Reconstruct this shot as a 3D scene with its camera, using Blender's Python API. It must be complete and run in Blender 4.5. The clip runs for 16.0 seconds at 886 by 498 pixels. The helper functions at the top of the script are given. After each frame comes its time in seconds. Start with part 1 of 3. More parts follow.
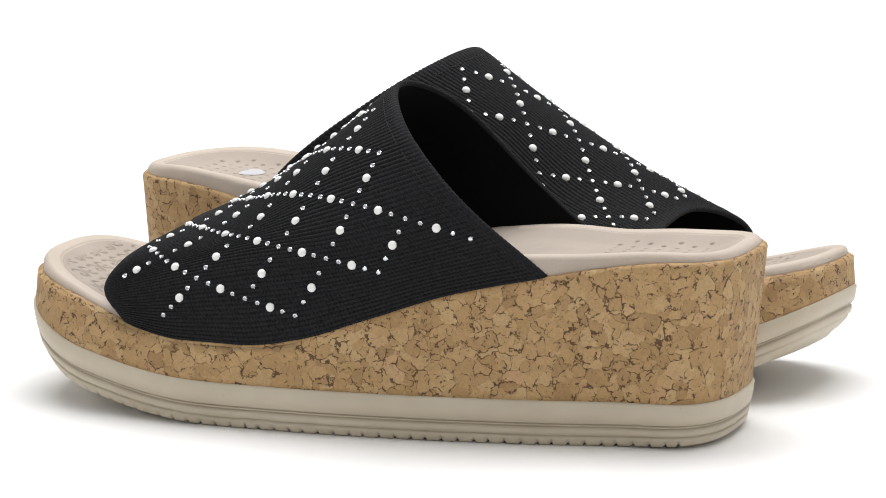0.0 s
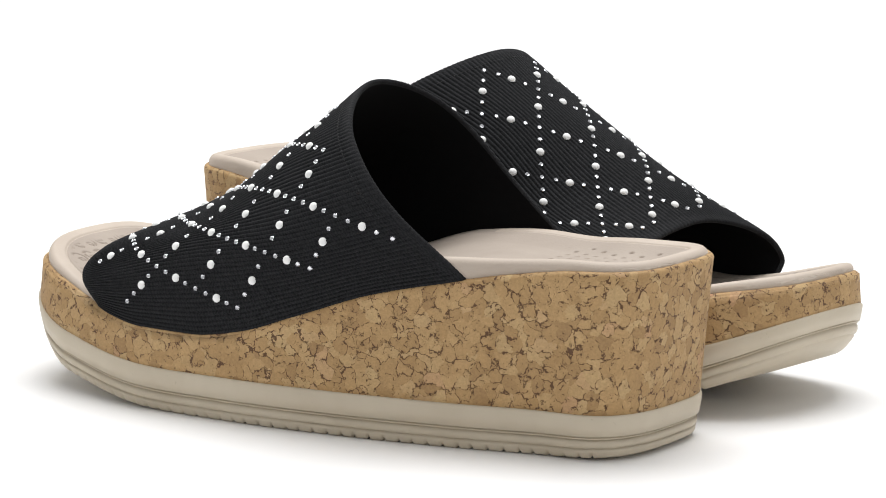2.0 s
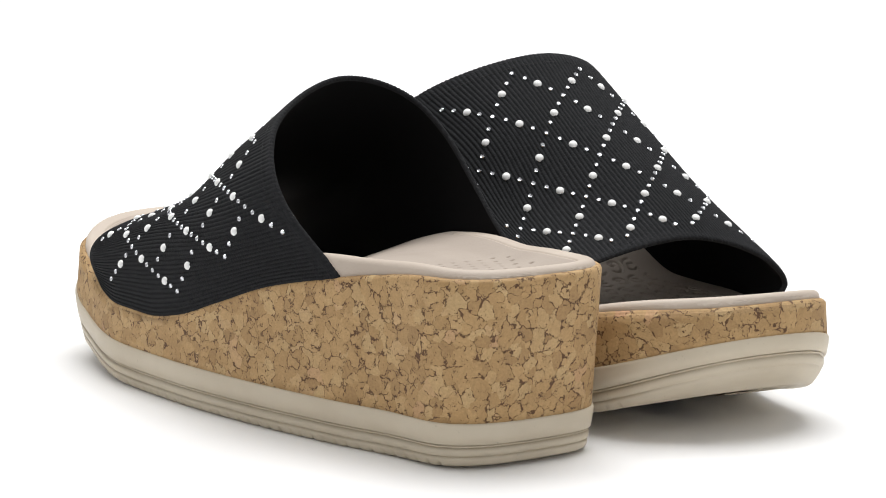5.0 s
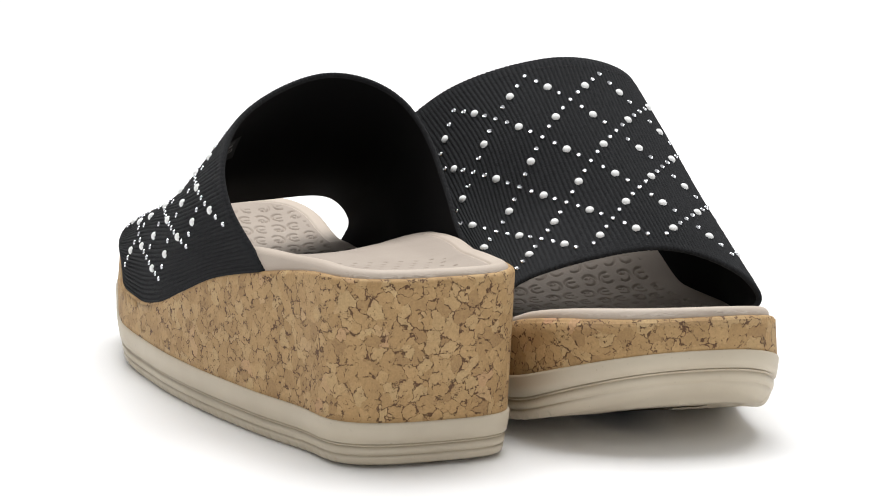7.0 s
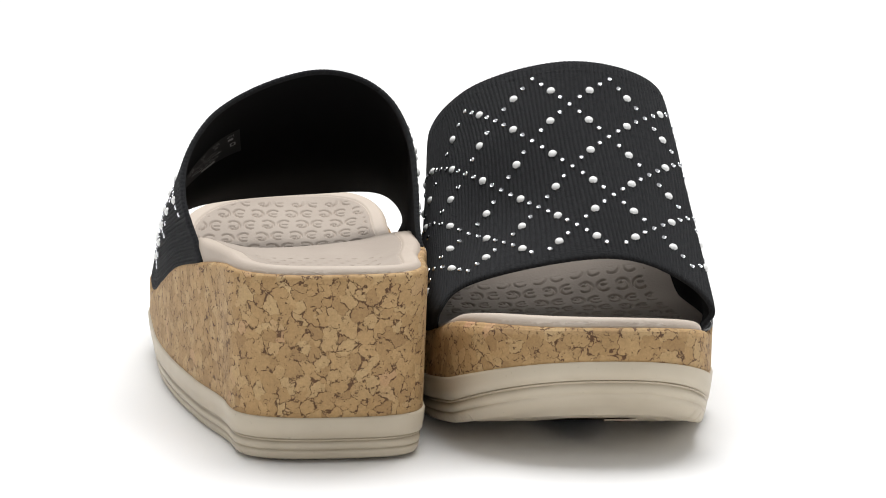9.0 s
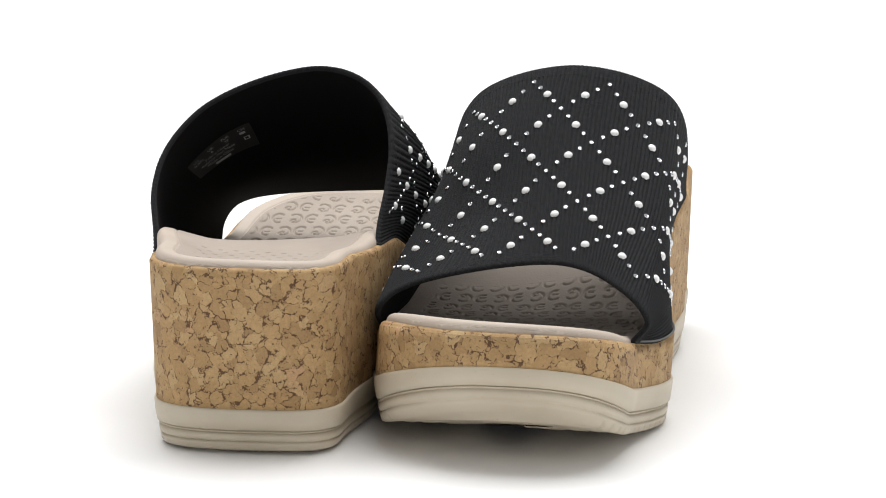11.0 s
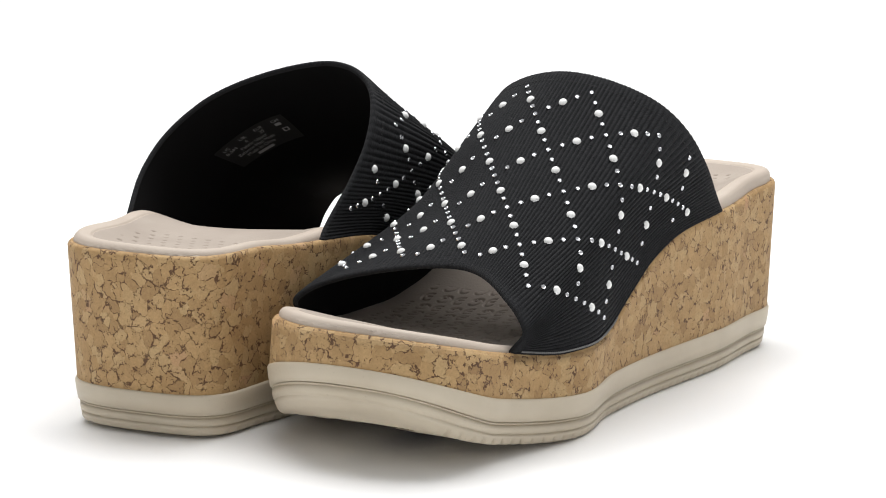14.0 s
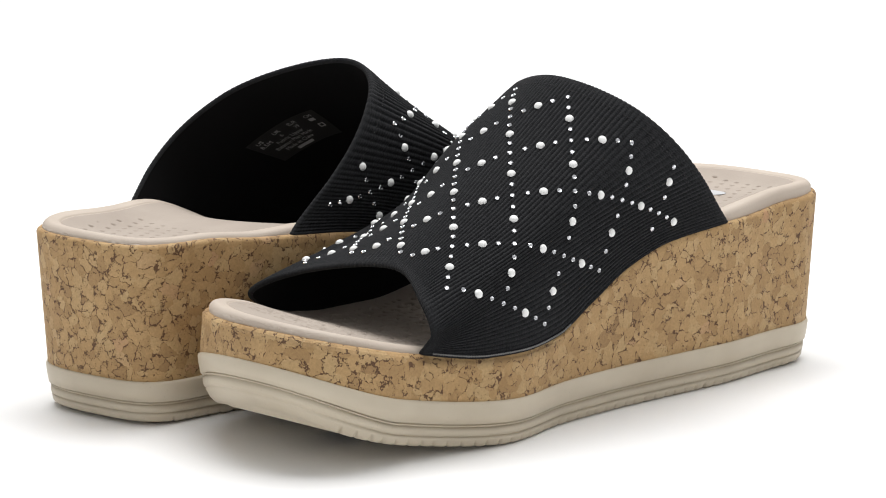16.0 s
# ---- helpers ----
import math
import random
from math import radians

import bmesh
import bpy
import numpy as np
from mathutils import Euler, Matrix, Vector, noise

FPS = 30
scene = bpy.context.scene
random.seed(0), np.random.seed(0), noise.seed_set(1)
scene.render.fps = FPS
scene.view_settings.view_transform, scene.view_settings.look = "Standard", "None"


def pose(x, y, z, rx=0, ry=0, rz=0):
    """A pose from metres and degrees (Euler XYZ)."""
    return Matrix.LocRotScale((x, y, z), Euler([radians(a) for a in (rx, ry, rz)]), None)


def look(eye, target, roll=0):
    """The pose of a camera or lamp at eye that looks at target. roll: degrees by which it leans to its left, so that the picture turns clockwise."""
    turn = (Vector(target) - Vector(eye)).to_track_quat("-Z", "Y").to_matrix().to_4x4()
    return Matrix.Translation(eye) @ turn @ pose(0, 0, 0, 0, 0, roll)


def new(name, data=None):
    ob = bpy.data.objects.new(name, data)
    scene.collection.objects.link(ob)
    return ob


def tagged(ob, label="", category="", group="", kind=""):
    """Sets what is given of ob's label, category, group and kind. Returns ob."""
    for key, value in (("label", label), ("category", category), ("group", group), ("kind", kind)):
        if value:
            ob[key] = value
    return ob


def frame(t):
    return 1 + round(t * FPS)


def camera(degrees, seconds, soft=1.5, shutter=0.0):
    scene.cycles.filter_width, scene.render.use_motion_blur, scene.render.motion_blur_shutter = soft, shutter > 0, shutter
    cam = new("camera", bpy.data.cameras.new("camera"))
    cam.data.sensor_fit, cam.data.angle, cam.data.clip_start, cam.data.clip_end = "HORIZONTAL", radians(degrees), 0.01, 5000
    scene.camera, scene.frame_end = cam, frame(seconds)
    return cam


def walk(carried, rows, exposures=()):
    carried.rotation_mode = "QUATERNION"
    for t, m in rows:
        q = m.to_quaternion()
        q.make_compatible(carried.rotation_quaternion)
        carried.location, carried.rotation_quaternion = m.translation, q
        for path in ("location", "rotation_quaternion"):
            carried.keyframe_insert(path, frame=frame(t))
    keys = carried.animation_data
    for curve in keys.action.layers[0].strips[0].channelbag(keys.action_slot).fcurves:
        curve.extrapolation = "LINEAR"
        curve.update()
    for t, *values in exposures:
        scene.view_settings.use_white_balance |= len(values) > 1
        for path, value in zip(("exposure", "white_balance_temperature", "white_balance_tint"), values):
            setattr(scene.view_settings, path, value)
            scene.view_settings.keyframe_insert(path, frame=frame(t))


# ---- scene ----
cam = camera(14.16, 16.0, soft=1.0)
EYE = (0.0, -1.275, 0.2770)
_pan, _pitch = radians(-0.142), radians(-10.18)
AIM = (EYE[0] - math.sin(_pan) * math.cos(_pitch), EYE[1] + math.cos(_pan) * math.cos(_pitch), EYE[2] + math.sin(_pitch))
VIEW = look(EYE, AIM, 0.118)
walk(cam, [(0, VIEW), (16, VIEW)])

# ---- light: white studio tent with soft boxes overhead ----
world = bpy.data.worlds.new("tent_light")
scene.world = world
world.use_nodes = True
world.node_tree.nodes["Background"].inputs[0].default_value = (1.0, 1.0, 1.0, 1)
world.node_tree.nodes["Background"].inputs[1].default_value = 0.50


def soft_box(name, eye, target, sx, sy, watts):
    lamp = bpy.data.lights.new(name, "AREA")
    lamp.shape, lamp.size, lamp.size_y, lamp.energy = "RECTANGLE", sx, sy, watts
    ob = new(name, lamp)
    ob.matrix_world = look(eye, target)
    return ob


soft_box("overhead_soft_box", (0.05, 0.5, 1.8), (0, 0.2, 0), 1.7, 1.4, 46)
scene.view_settings.exposure = 0.0


# ---- materials ----
def material(name, colour=(0.8, 0.8, 0.8), rough=0.5, metal=0.0):
    m = bpy.data.materials.new(name)
    m.use_nodes = True
    b = m.node_tree.nodes["Principled BSDF"]
    b.inputs["Base Color"].default_value = (*colour, 1)
    b.inputs["Roughness"].default_value = rough
    b.inputs["Metallic"].default_value = metal
    return m, m.node_tree, b


def node(tree, kind, **values):
    n = tree.nodes.new(kind)
    for key, value in values.items():
        if key in n.inputs:
            n.inputs[key].default_value = value
    return n


def ramp(tree, source, stops):
    r = tree.nodes.new("ShaderNodeValToRGB")
    tree.links.new(source, r.inputs[0])
    el = r.color_ramp.elements
    while len(el) < len(stops):
        el.new(0.5)
    for e, (p, col) in zip(el, stops):
        e.position, e.color = p, (*col, 1)
    return r.outputs[0]


def mixed(tree, kind, fac, a, b):
    n = tree.nodes.new("ShaderNodeMix")
    n.data_type, n.blend_type = "RGBA", kind
    if hasattr(fac, "links"):
        tree.links.new(fac, n.inputs[0])
    else:
        n.inputs[0].default_value = fac
    for s, i in ((a, 6), (b, 7)):
        if hasattr(s, "links"):
            tree.links.new(s, n.inputs[i])
        else:
            n.inputs[i].default_value = (*s, 1)
    return n.outputs[2]


def maths(tree, op, a, b=0.0, clamp=False):
    n = tree.nodes.new("ShaderNodeMath")
    n.operation, n.use_clamp = op, clamp
    for s, i in ((a, 0), (b, 1)):
        if hasattr(s, "links"):
            tree.links.new(s, n.inputs[i])
        else:
            n.inputs[i].default_value = s
    return n.outputs[0]


def bump(tree, bsdf, height, strength, distance):
    n = node(tree, "ShaderNodeBump", Strength=strength, Distance=distance)
    tree.links.new(height, n.inputs["Height"])
    tree.links.new(n.outputs[0], bsdf.inputs["Normal"])


def local_coords(tree):
    return tree.nodes.new("ShaderNodeTexCoord").outputs["Object"]


def noise_tex(tree, co, scale, detail=3.0, rough=0.5, distortion=0.0):
    n = node(tree, "ShaderNodeTexNoise", Scale=scale, Detail=detail, Roughness=rough, Distortion=distortion)
    tree.links.new(co, n.inputs["Vector"])
    return n


def make_cork():
    m, t, b = material("cork", rough=0.72)
    co = local_coords(t)
    warp = noise_tex(t, co, 200, 4, 0.6)
    mul = t.nodes.new("ShaderNodeVectorMath")
    mul.operation = "MULTIPLY_ADD"
    t.links.new(warp.outputs["Color"], mul.inputs[0])
    mul.inputs[1].default_value = (0.0075,) * 3
    t.links.new(co, mul.inputs[2])
    wco = mul.outputs[0]

    def vor(scale, feature, rnd=1.0):
        v = t.nodes.new("ShaderNodeTexVoronoi")
        v.feature = feature
        v.inputs["Scale"].default_value = scale
        v.inputs["Randomness"].default_value = rnd
        t.links.new(wco, v.inputs["Vector"])
        return v

    grain = vor(215, "F1")
    col = ramp(t, grain.outputs["Color"], [(0.0, (0.325, 0.195, 0.083)), (0.25, (0.41, 0.255, 0.109)), (0.6, (0.475, 0.305, 0.137)), (0.85, (0.505, 0.345, 0.167)), (1.0, (0.485, 0.26, 0.139))])
    fine = noise_tex(t, co, 1100, 5, 0.7)
    col = mixed(t, "OVERLAY", 0.45, col, ramp(t, fine.outputs[0], [(0.25, (0.28, 0.28, 0.28)), (0.75, (0.72, 0.72, 0.72))]))
    large = noise_tex(t, co, 60, 2)
    col = mixed(t, "MULTIPLY", 0.6, col, ramp(t, large.outputs[0], [(0.3, (0.80, 0.76, 0.70)), (0.7, (1, 1, 1))]))
    # cracks between the grains, broken along their length
    edge = vor(215, "DISTANCE_TO_EDGE")
    gate = noise_tex(t, co, 300, 3, 0.6)
    width = maths(t, "MULTIPLY", maths(t, "SUBTRACT", gate.outputs[0], 0.437, True), 0.31)
    crack = maths(t, "MULTIPLY", maths(t, "SUBTRACT", width, edge.outputs["Distance"]), 60.0, True)
    edge2 = vor(520, "DISTANCE_TO_EDGE")
    gate2 = noise_tex(t, co, 420, 3, 0.65)
    width2 = maths(t, "MULTIPLY", maths(t, "SUBTRACT", gate2.outputs[0], 0.57, True), 0.75)
    crack2 = maths(t, "MULTIPLY", maths(t, "SUBTRACT", width2, edge2.outputs["Distance"]), 30.0, True)
    dark = maths(t, "MAXIMUM", maths(t, "MULTIPLY", crack, 0.9), maths(t, "MULTIPLY", crack2, 0.8))
    col = mixed(t, "MIX", maths(t, "MULTIPLY", dark, 1.0), col, (0.088, 0.033, 0.012))
    t.links.new(col, b.inputs["Base Color"])
    high = maths(t, "ADD", maths(t, "MULTIPLY", dark, -1.0), maths(t, "MULTIPLY", fine.outputs[0], 0.3))
    bump(t, b, high, 0.8, 0.0005)
    return m


def make_rubber():
    m, t, b = material("beige_rubber", rough=0.48)
    co = local_coords(t)
    a = noise_tex(t, co, 45, 4)
    col = ramp(t, a.outputs[0], [(0.3, (0.52, 0.445, 0.335)), (0.7, (0.58, 0.505, 0.39))])
    s = noise_tex(t, co, 700, 2)
    col = mixed(t, "MIX", maths(t, "MULTIPLY", maths(t, "SUBTRACT", s.outputs[0], 0.70, True), 3.0, True), col, (0.25, 0.2, 0.14))
    t.links.new(col, b.inputs["Base Color"])
    bump(t, b, noise_tex(t, co, 1500, 2).outputs[0], 0.12, 0.0002)
    return m


def make_footbed(name, low, high, rough):
    m, t, b = material(name, rough=rough)
    co = local_coords(t)
    a = noise_tex(t, co, 38, 4)
    col = ramp(t, a.outputs[0], [(0.3, low), (0.7, high)])
    t.links.new(col, b.inputs["Base Color"])
    v = t.nodes.new("ShaderNodeTexVoronoi")
    v.inputs["Scale"].default_value = 1100
    t.links.new(co, v.inputs["Vector"])
    bump(t, b, v.outputs["Distance"], 0.25, 0.0002)
    return m


def make_knit():
    m, t, b = material("black_ribbed_knit", (0.006, 0.006, 0.007), 0.9)
    b.inputs["Sheen Weight"].default_value = 0.03
    b.inputs["Specular IOR Level"].default_value = 0.15
    b.inputs["Sheen Roughness"].default_value = 0.4
    uv = t.nodes.new("ShaderNodeUVMap").outputs[0]
    w = t.nodes.new("ShaderNodeTexWave")
    w.bands_direction = "X"
    w.inputs["Scale"].default_value = 330
    w.inputs["Distortion"].default_value = 7.0
    w.inputs["Detail"].default_value = 3.0
    w.inputs["Detail Scale"].default_value = 1.6
    t.links.new(uv, w.inputs["Vector"])
    fuzz = noise_tex(t, uv, 2600, 3)
    loose = noise_tex(t, uv, 620, 4, 0.7)
    both = maths(t, "ADD", maths(t, "MULTIPLY", w.outputs["Fac"], 0.18), maths(t, "MULTIPLY", maths(t, "ADD", fuzz.outputs[0], loose.outputs[0]), 0.75))
    col = ramp(t, both, [(0.55, (0.004, 0.0042, 0.0052)), (1.0, (0.0245, 0.025, 0.0268))])
    t.links.new(col, b.inputs["Base Color"])
    bump(t, b, both, 0.7, 0.0004)
    return m


def make_lining():
    m, t, b = material("black_lining", (0.005, 0.005, 0.0056), 0.95)
    b.inputs["Specular IOR Level"].default_value = 0.1
    bump(t, b, noise_tex(t, local_coords(t), 1800, 3).outputs[0], 0.4, 0.0002)
    return m


CORK, RUBBER, KNIT, LINING = make_cork(), make_rubber(), make_knit(), make_lining()
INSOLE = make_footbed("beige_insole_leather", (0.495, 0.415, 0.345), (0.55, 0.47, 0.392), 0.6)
# suede sock, its colour darkened further for the shade inside the toe opening
SOCK_SHADED = make_footbed("beige_insole_suede_shaded", (0.365, 0.306, 0.257), (0.42, 0.357, 0.302), 0.8)
THREAD, _t, _b = material("black_thread", (0.012, 0.012, 0.013), 0.8)
CORD, _t, _b = material("pale_grey_cord", (0.17, 0.168, 0.165), 0.7)
PEARL, _t, _b = material("white_pearl", (0.93, 0.93, 0.915), 0.2)
_b.inputs["Coat Weight"].default_value = 0.5
CRYSTAL, _t, _b = material("foiled_crystal", (0.74, 0.75, 0.78), 0.04, 1.0)
TAG_INK, _t, _b = material("grey_print", (0.30, 0.30, 0.31), 0.8)
TAG_CLOTH, _t, _b = material("dark_tag", (0.006, 0.006, 0.007), 0.8)
MARK, _t, _b = material("pale_grey_print", (0.52, 0.52, 0.53), 0.5)


def make_paper():
    m, t, b = material("white_sweep", (0.9, 0.9, 0.9), 0.5)
    a = noise_tex(t, local_coords(t), 3, 3)
    t.links.new(ramp(t, a.outputs[0], [(0.3, (0.89, 0.89, 0.89)), (0.7, (0.91, 0.91, 0.91))]), b.inputs["Base Color"])
    return m


PAPER = make_paper()


# ---- helpers for meshes ----
def mesh_of(name, verts, faces, mat, smooth=True, uv=None):
    me = bpy.data.meshes.new(name)
    me.from_pydata(np.asarray(verts, float).tolist(), [], faces if isinstance(faces, list) else faces.tolist())
    for mm in mat if isinstance(mat, (list, tuple)) else [mat]:
        me.materials.append(mm)
    if uv is not None:
        layer = me.uv_layers.new(name="UVMap")
        loops = np.empty(len(me.loops), int)
        me.loops.foreach_get("vertex_index", loops)
        layer.data.foreach_set("uv", np.asarray(uv, float)[loops].ravel())
    if smooth:
        me.polygons.foreach_set("use_smooth", [True] * len(me.polygons))
    me.update()
    return me


def part(name, mesh, parent, label=""):
    ob = new(name, mesh)
    ob.parent = parent
    return tagged(ob, label)


def quads(rows, cols, loop_cols=False, flip=False):
    """Faces of a grid of rows x cols vertices."""
    i, j = np.meshgrid(np.arange(rows - 1), np.arange(cols if loop_cols else cols - 1), indexing="ij")
    a, b = i * cols + j, i * cols + (j + 1) % cols
    f = np.stack([a, b, b + cols, a + cols], -1).reshape(-1, 4)
    return f[:, ::-1] if flip else f


# ---- the white sweep on which the pair turns ----
def build_sweep():
    prof = [(-6.0, 0.0), (3.2, 0.0)]
    prof += [(3.2 + 1.0 * math.sin(a), 1.0 - 1.0 * math.cos(a)) for a in np.linspace(0.1, math.pi / 2, 16)]
    prof += [(4.2, 5.0)]
    xs = np.linspace(-6, 6, 13)
    verts = [(x, y, z) for y, z in prof for x in xs]
    ob = new("backdrop", mesh_of("backdrop", verts, quads(len(prof), len(xs)), PAPER))
    return tagged(ob, "seamless white studio sweep under the sandals", "backdrop", kind="structure")


build_sweep()

# ---- the sandal ----
LENGTH = 0.2603
SPAN = LENGTH
STATION = np.array([0.10, 0.25, 0.42, 0.56, 0.70, 0.86])
OUTER = np.array([0.0362, 0.0440, 0.0503, 0.0529, 0.0531, 0.0470])
INNER = np.array([0.0270, 0.0323, 0.0337, 0.0377, 0.0470, 0.0392])
BACK, HEEL_SQUARE = 0.0012, 3.6
TOE_LEAN, SPRING, SPRING_FROM = -0.0100, 0.01646, 0.6403
SOLE, FLARE = 0.0150, 0.0030


def monotone(xs, ys, q):
    xs, ys = np.asarray(xs, float), np.asarray(ys, float)
    h, d = np.diff(xs), np.diff(ys) / np.diff(xs)
    m = np.zeros(len(xs))
    for i in range(1, len(xs) - 1):
        m[i] = 0 if d[i - 1] * d[i] <= 0 else 2 * d[i - 1] * d[i] / (d[i - 1] + d[i])
    m[0], m[-1] = d[0], d[-1]
    q = np.clip(q, xs[0], xs[-1])
    i = np.clip(np.searchsorted(xs, q) - 1, 0, len(xs) - 2)
    t, hi = (q - xs[i]) / h[i], h[i]
    return ys[i] * (2 * t**3 - 3 * t**2 + 1) + hi * m[i] * (t**3 - 2 * t**2 + t) + ys[i + 1] * (3 * t**2 - 2 * t**3) + hi * m[i + 1] * (t**3 - t**2)


def half_width(u, widths):
    """Half width of the sole at u (0 heel .. 1 toe) on one side."""
    b = monotone(np.r_[0, STATION, 1], np.r_[widths[0] * 0.98, widths, widths[-1] * 0.94], u)
    outer = widths is OUTER
    heel = (1 - np.clip((0.10 - u) / 0.10, 0, 1) ** (3.1 if outer else HEEL_SQUARE)) ** (1 / (2.7 if outer else HEEL_SQUARE - 0.4))
    toe = (1 - np.clip((u - 0.86) / 0.14, 0, 1) ** (2.3 if outer else 2.4)) ** (1 / (2.5 if outer else 2.45))
    return b * heel * toe


def lean(u):
    return TOE_LEAN * np.clip((u - 0.70) / 0.30, 0, 1) ** 2


def perimeter(sx, s_out, s_in, step=0.0008):
    """The sole's outline from the heel along the outer side to the toe and back, at even steps, with outward normals."""
    u = 0.5 - 0.5 * np.cos(np.pi * np.linspace(0, 1, 400))
    x = u * (LENGTH + BACK) - BACK
    line = np.concatenate([np.stack([x, half_width(u, OUTER) + lean(u)], 1), np.stack([x, -half_width(u, INNER) + lean(u)], 1)[::-1][1:-1]])
    line = np.stack([line[:, 0] * sx, line[:, 1] * np.where(line[:, 1] > 0, s_out, s_in)], 1)
    closed = np.vstack([line, line[:1]])
    s = np.r_[0, np.cumsum(np.linalg.norm(np.diff(closed, axis=0), axis=1))]
    n = int(s[-1] / step)
    q = np.arange(n) * s[-1] / n
    p = np.stack([np.interp(q, s, closed[:, 0]), np.interp(q, s, closed[:, 1])], 1)
    for _ in range(14):
        p = 0.5 * p + 0.25 * (np.roll(p, 1, 0) + np.roll(p, -1, 0))
    d = np.roll(p, -1, 0) - np.roll(p, 1, 0)
    nrm = np.stack([-d[:, 1], d[:, 0]], 1) / np.linalg.norm(d, axis=1)[:, None]
    return p, nrm, q


RING, RING_N, RING_S = perimeter(1.0, 1.0, 1.0)


def under(x):
    """Height of the sole's underside, with the spring of the toe."""
    return SPRING * np.clip((x / SPAN - SPRING_FROM) / (1 - SPRING_FROM), 0, 1.1) ** 2


def toe_share(x):
    """0 along the sole, rising to 1 at the tip of the toe."""
    return np.clip((x / SPAN - 0.87) / 0.13, 0, 1) ** 1.3


def sole_rise(x, dz):
    """Height over the underside of a line of the outsole's wall: the wall grows towards the toe."""
    tall = np.interp(dz, [0, 0.0033, 0.0066, SOLE, 0.02], [0, 0.0075, 0.0115, 0.0181, 0.0231])
    return dz + (tall - dz) * toe_share(x)


def spread():
    """How far the foot of the wedge stands out of the outline: on the outer side of heel and waist."""
    x = RING[:, 0]
    side = np.clip(RING[:, 1] / 0.03, 0, 1)
    return side * monotone([-10, 10, 60, 120, 170, 270], [0, 0, 0.5, 1.2, 0.8, 0.3], x * 1000) / 1000


def cork_top(x, y):
    outer = monotone([-8, 13, 39, 56, 88, 117, 141, 161, 183, 201, 215, 232, 253, 270], [63, 63, 60, 57, 50, 40, 32, 29, 29, 31, 34.6, 39.9, 43.6, 45.2], x * 1000)
    inner = monotone([-8, 25, 48, 70, 96, 119, 138, 160, 182, 197, 222, 250, 270], [63, 62.3, 60.2, 59, 56.5, 50, 41, 32, 30.8, 30.8, 34.3, 40.5, 45.2], x * 1000)
    w = np.clip(y / 0.03 * 0.5 + 0.5, 0, 1)
    w = w * w * (3 - 2 * w)
    return (inner * (1 - w) + outer * w) / 1000


def ring_at(out, flare=0.0):
    """The outline moved outwards; flare: how far the heel's back leans out."""
    p = RING + RING_N * np.asarray(out).reshape(-1, 1)
    back = np.clip(1 - RING[:, 0] / 0.035, 0, 1) ** 1.5
    p = p.copy()
    p[:, 0] -= flare * back
    return p


def flank():
    """How far the cork's top edge stands out over the sole's outline: out at the heel, in at the toe."""
    k = np.clip((RING[:, 0] / SPAN - 0.60) / 0.24, 0, 1)
    return 0.0026 - 0.0024 * k * k * (3 - 2 * k)


def rings_mesh(name, rings, mat, sy, cap_last=False, cap_first=False):
    n = len(RING)
    verts = np.concatenate(rings)
    verts = verts * [1, sy, 1]
    f = quads(len(rings), n, True, flip=sy < 0)
    faces = f.tolist()
    if cap_first:
        c = list(range(n))
        faces.append(c if sy > 0 else c[::-1])
    if cap_last:
        c = list(range((len(rings) - 1) * n, len(rings) * n))
        faces.append(c[::-1] if sy > 0 else c)
    return mesh_of(name, verts, faces, mat)


def lay(p, z):
    return np.column_stack([p, z])


def outsole_mesh(sy):
    base = under(RING[:, 0])
    notch = ((RING_S / 0.0054) % 1.0 < 0.15) * (np.abs(RING_N[:, 0]) < 0.5) * 0.9
    nose = toe_share(RING[:, 0])
    foot = spread()
    rings = []
    # tread on the underside: stepped contours, then the rounded edge
    for inset, dz in ((0.034, 0.0), (0.0285, 0.0), (0.0282, -0.0006), (0.0225, -0.0006), (0.0222, 0.0), (0.0185, 0.0), (0.0182, -0.0006), (0.0142, -0.0006), (0.0139, 0), (0.0115, 0.0), (0.0112, -0.0006), (0.0085, -0.0006), (0.0082, 0.0)):
        p = ring_at(-inset)
        dz = dz * 0.35
        rings.append(lay(p, under(p[:, 0]) - 0.0003 + dz + 0.0012 * nose))
    # the sole stands on the ball of the foot and the middle of the heel
    low = -0.001 + 0.0013 * np.clip((0.045 - RING[:, 0]) / 0.045, 0, 1.2) ** 1.4
    wall = ((-0.0020, 0.0, 1), (-0.0011, 0.0004, 1), (-0.0006, 0.0012, 0.6), (-0.0004, 0.0022, 0), (-0.0003, 0.0030, 0), (-0.0010, 0.0032, 0), (-0.0010, 0.0035, 0), (-0.0001, 0.0037, 0), (0.0001, 0.0048, 0), (0.0001, 0.0060, 0))
    wall += ((-0.0011, 0.0062, 0), (-0.0011, 0.0065, 0), (0.0000, 0.0066, 0), (0.0002, 0.0070, 0), (-0.0008, 0.00715, 0), (-0.0008, 0.0074, 0), (0.0008, 0.0076, 0), (0.0014, 0.0110, 0), (0.0017, SOLE - 0.0011, 0), (0.0014, SOLE - 0.0003, 0), (0.0006, SOLE, 0), (-0.006, SOLE, 0))
    for out, dz, cut in wall:
        smooth = nose * 0.6 * (dz < 0.0068)
        p = ring_at(out * (1 - smooth) + foot - 0.0008 * notch * cut - 0.0062 * nose * max(0, 1 - dz / 0.0045) ** 1.5)
        rings.append(lay(p, base + low * (1 - dz / SOLE) + sole_rise(RING[:, 0], dz) + 0.0012 * nose * max(0, 1 - dz / 0.003) + 0.0008 * notch * (cut > 0.5)))
    return rings_mesh("outsole", rings, RUBBER, sy, cap_first=True, cap_last=True)


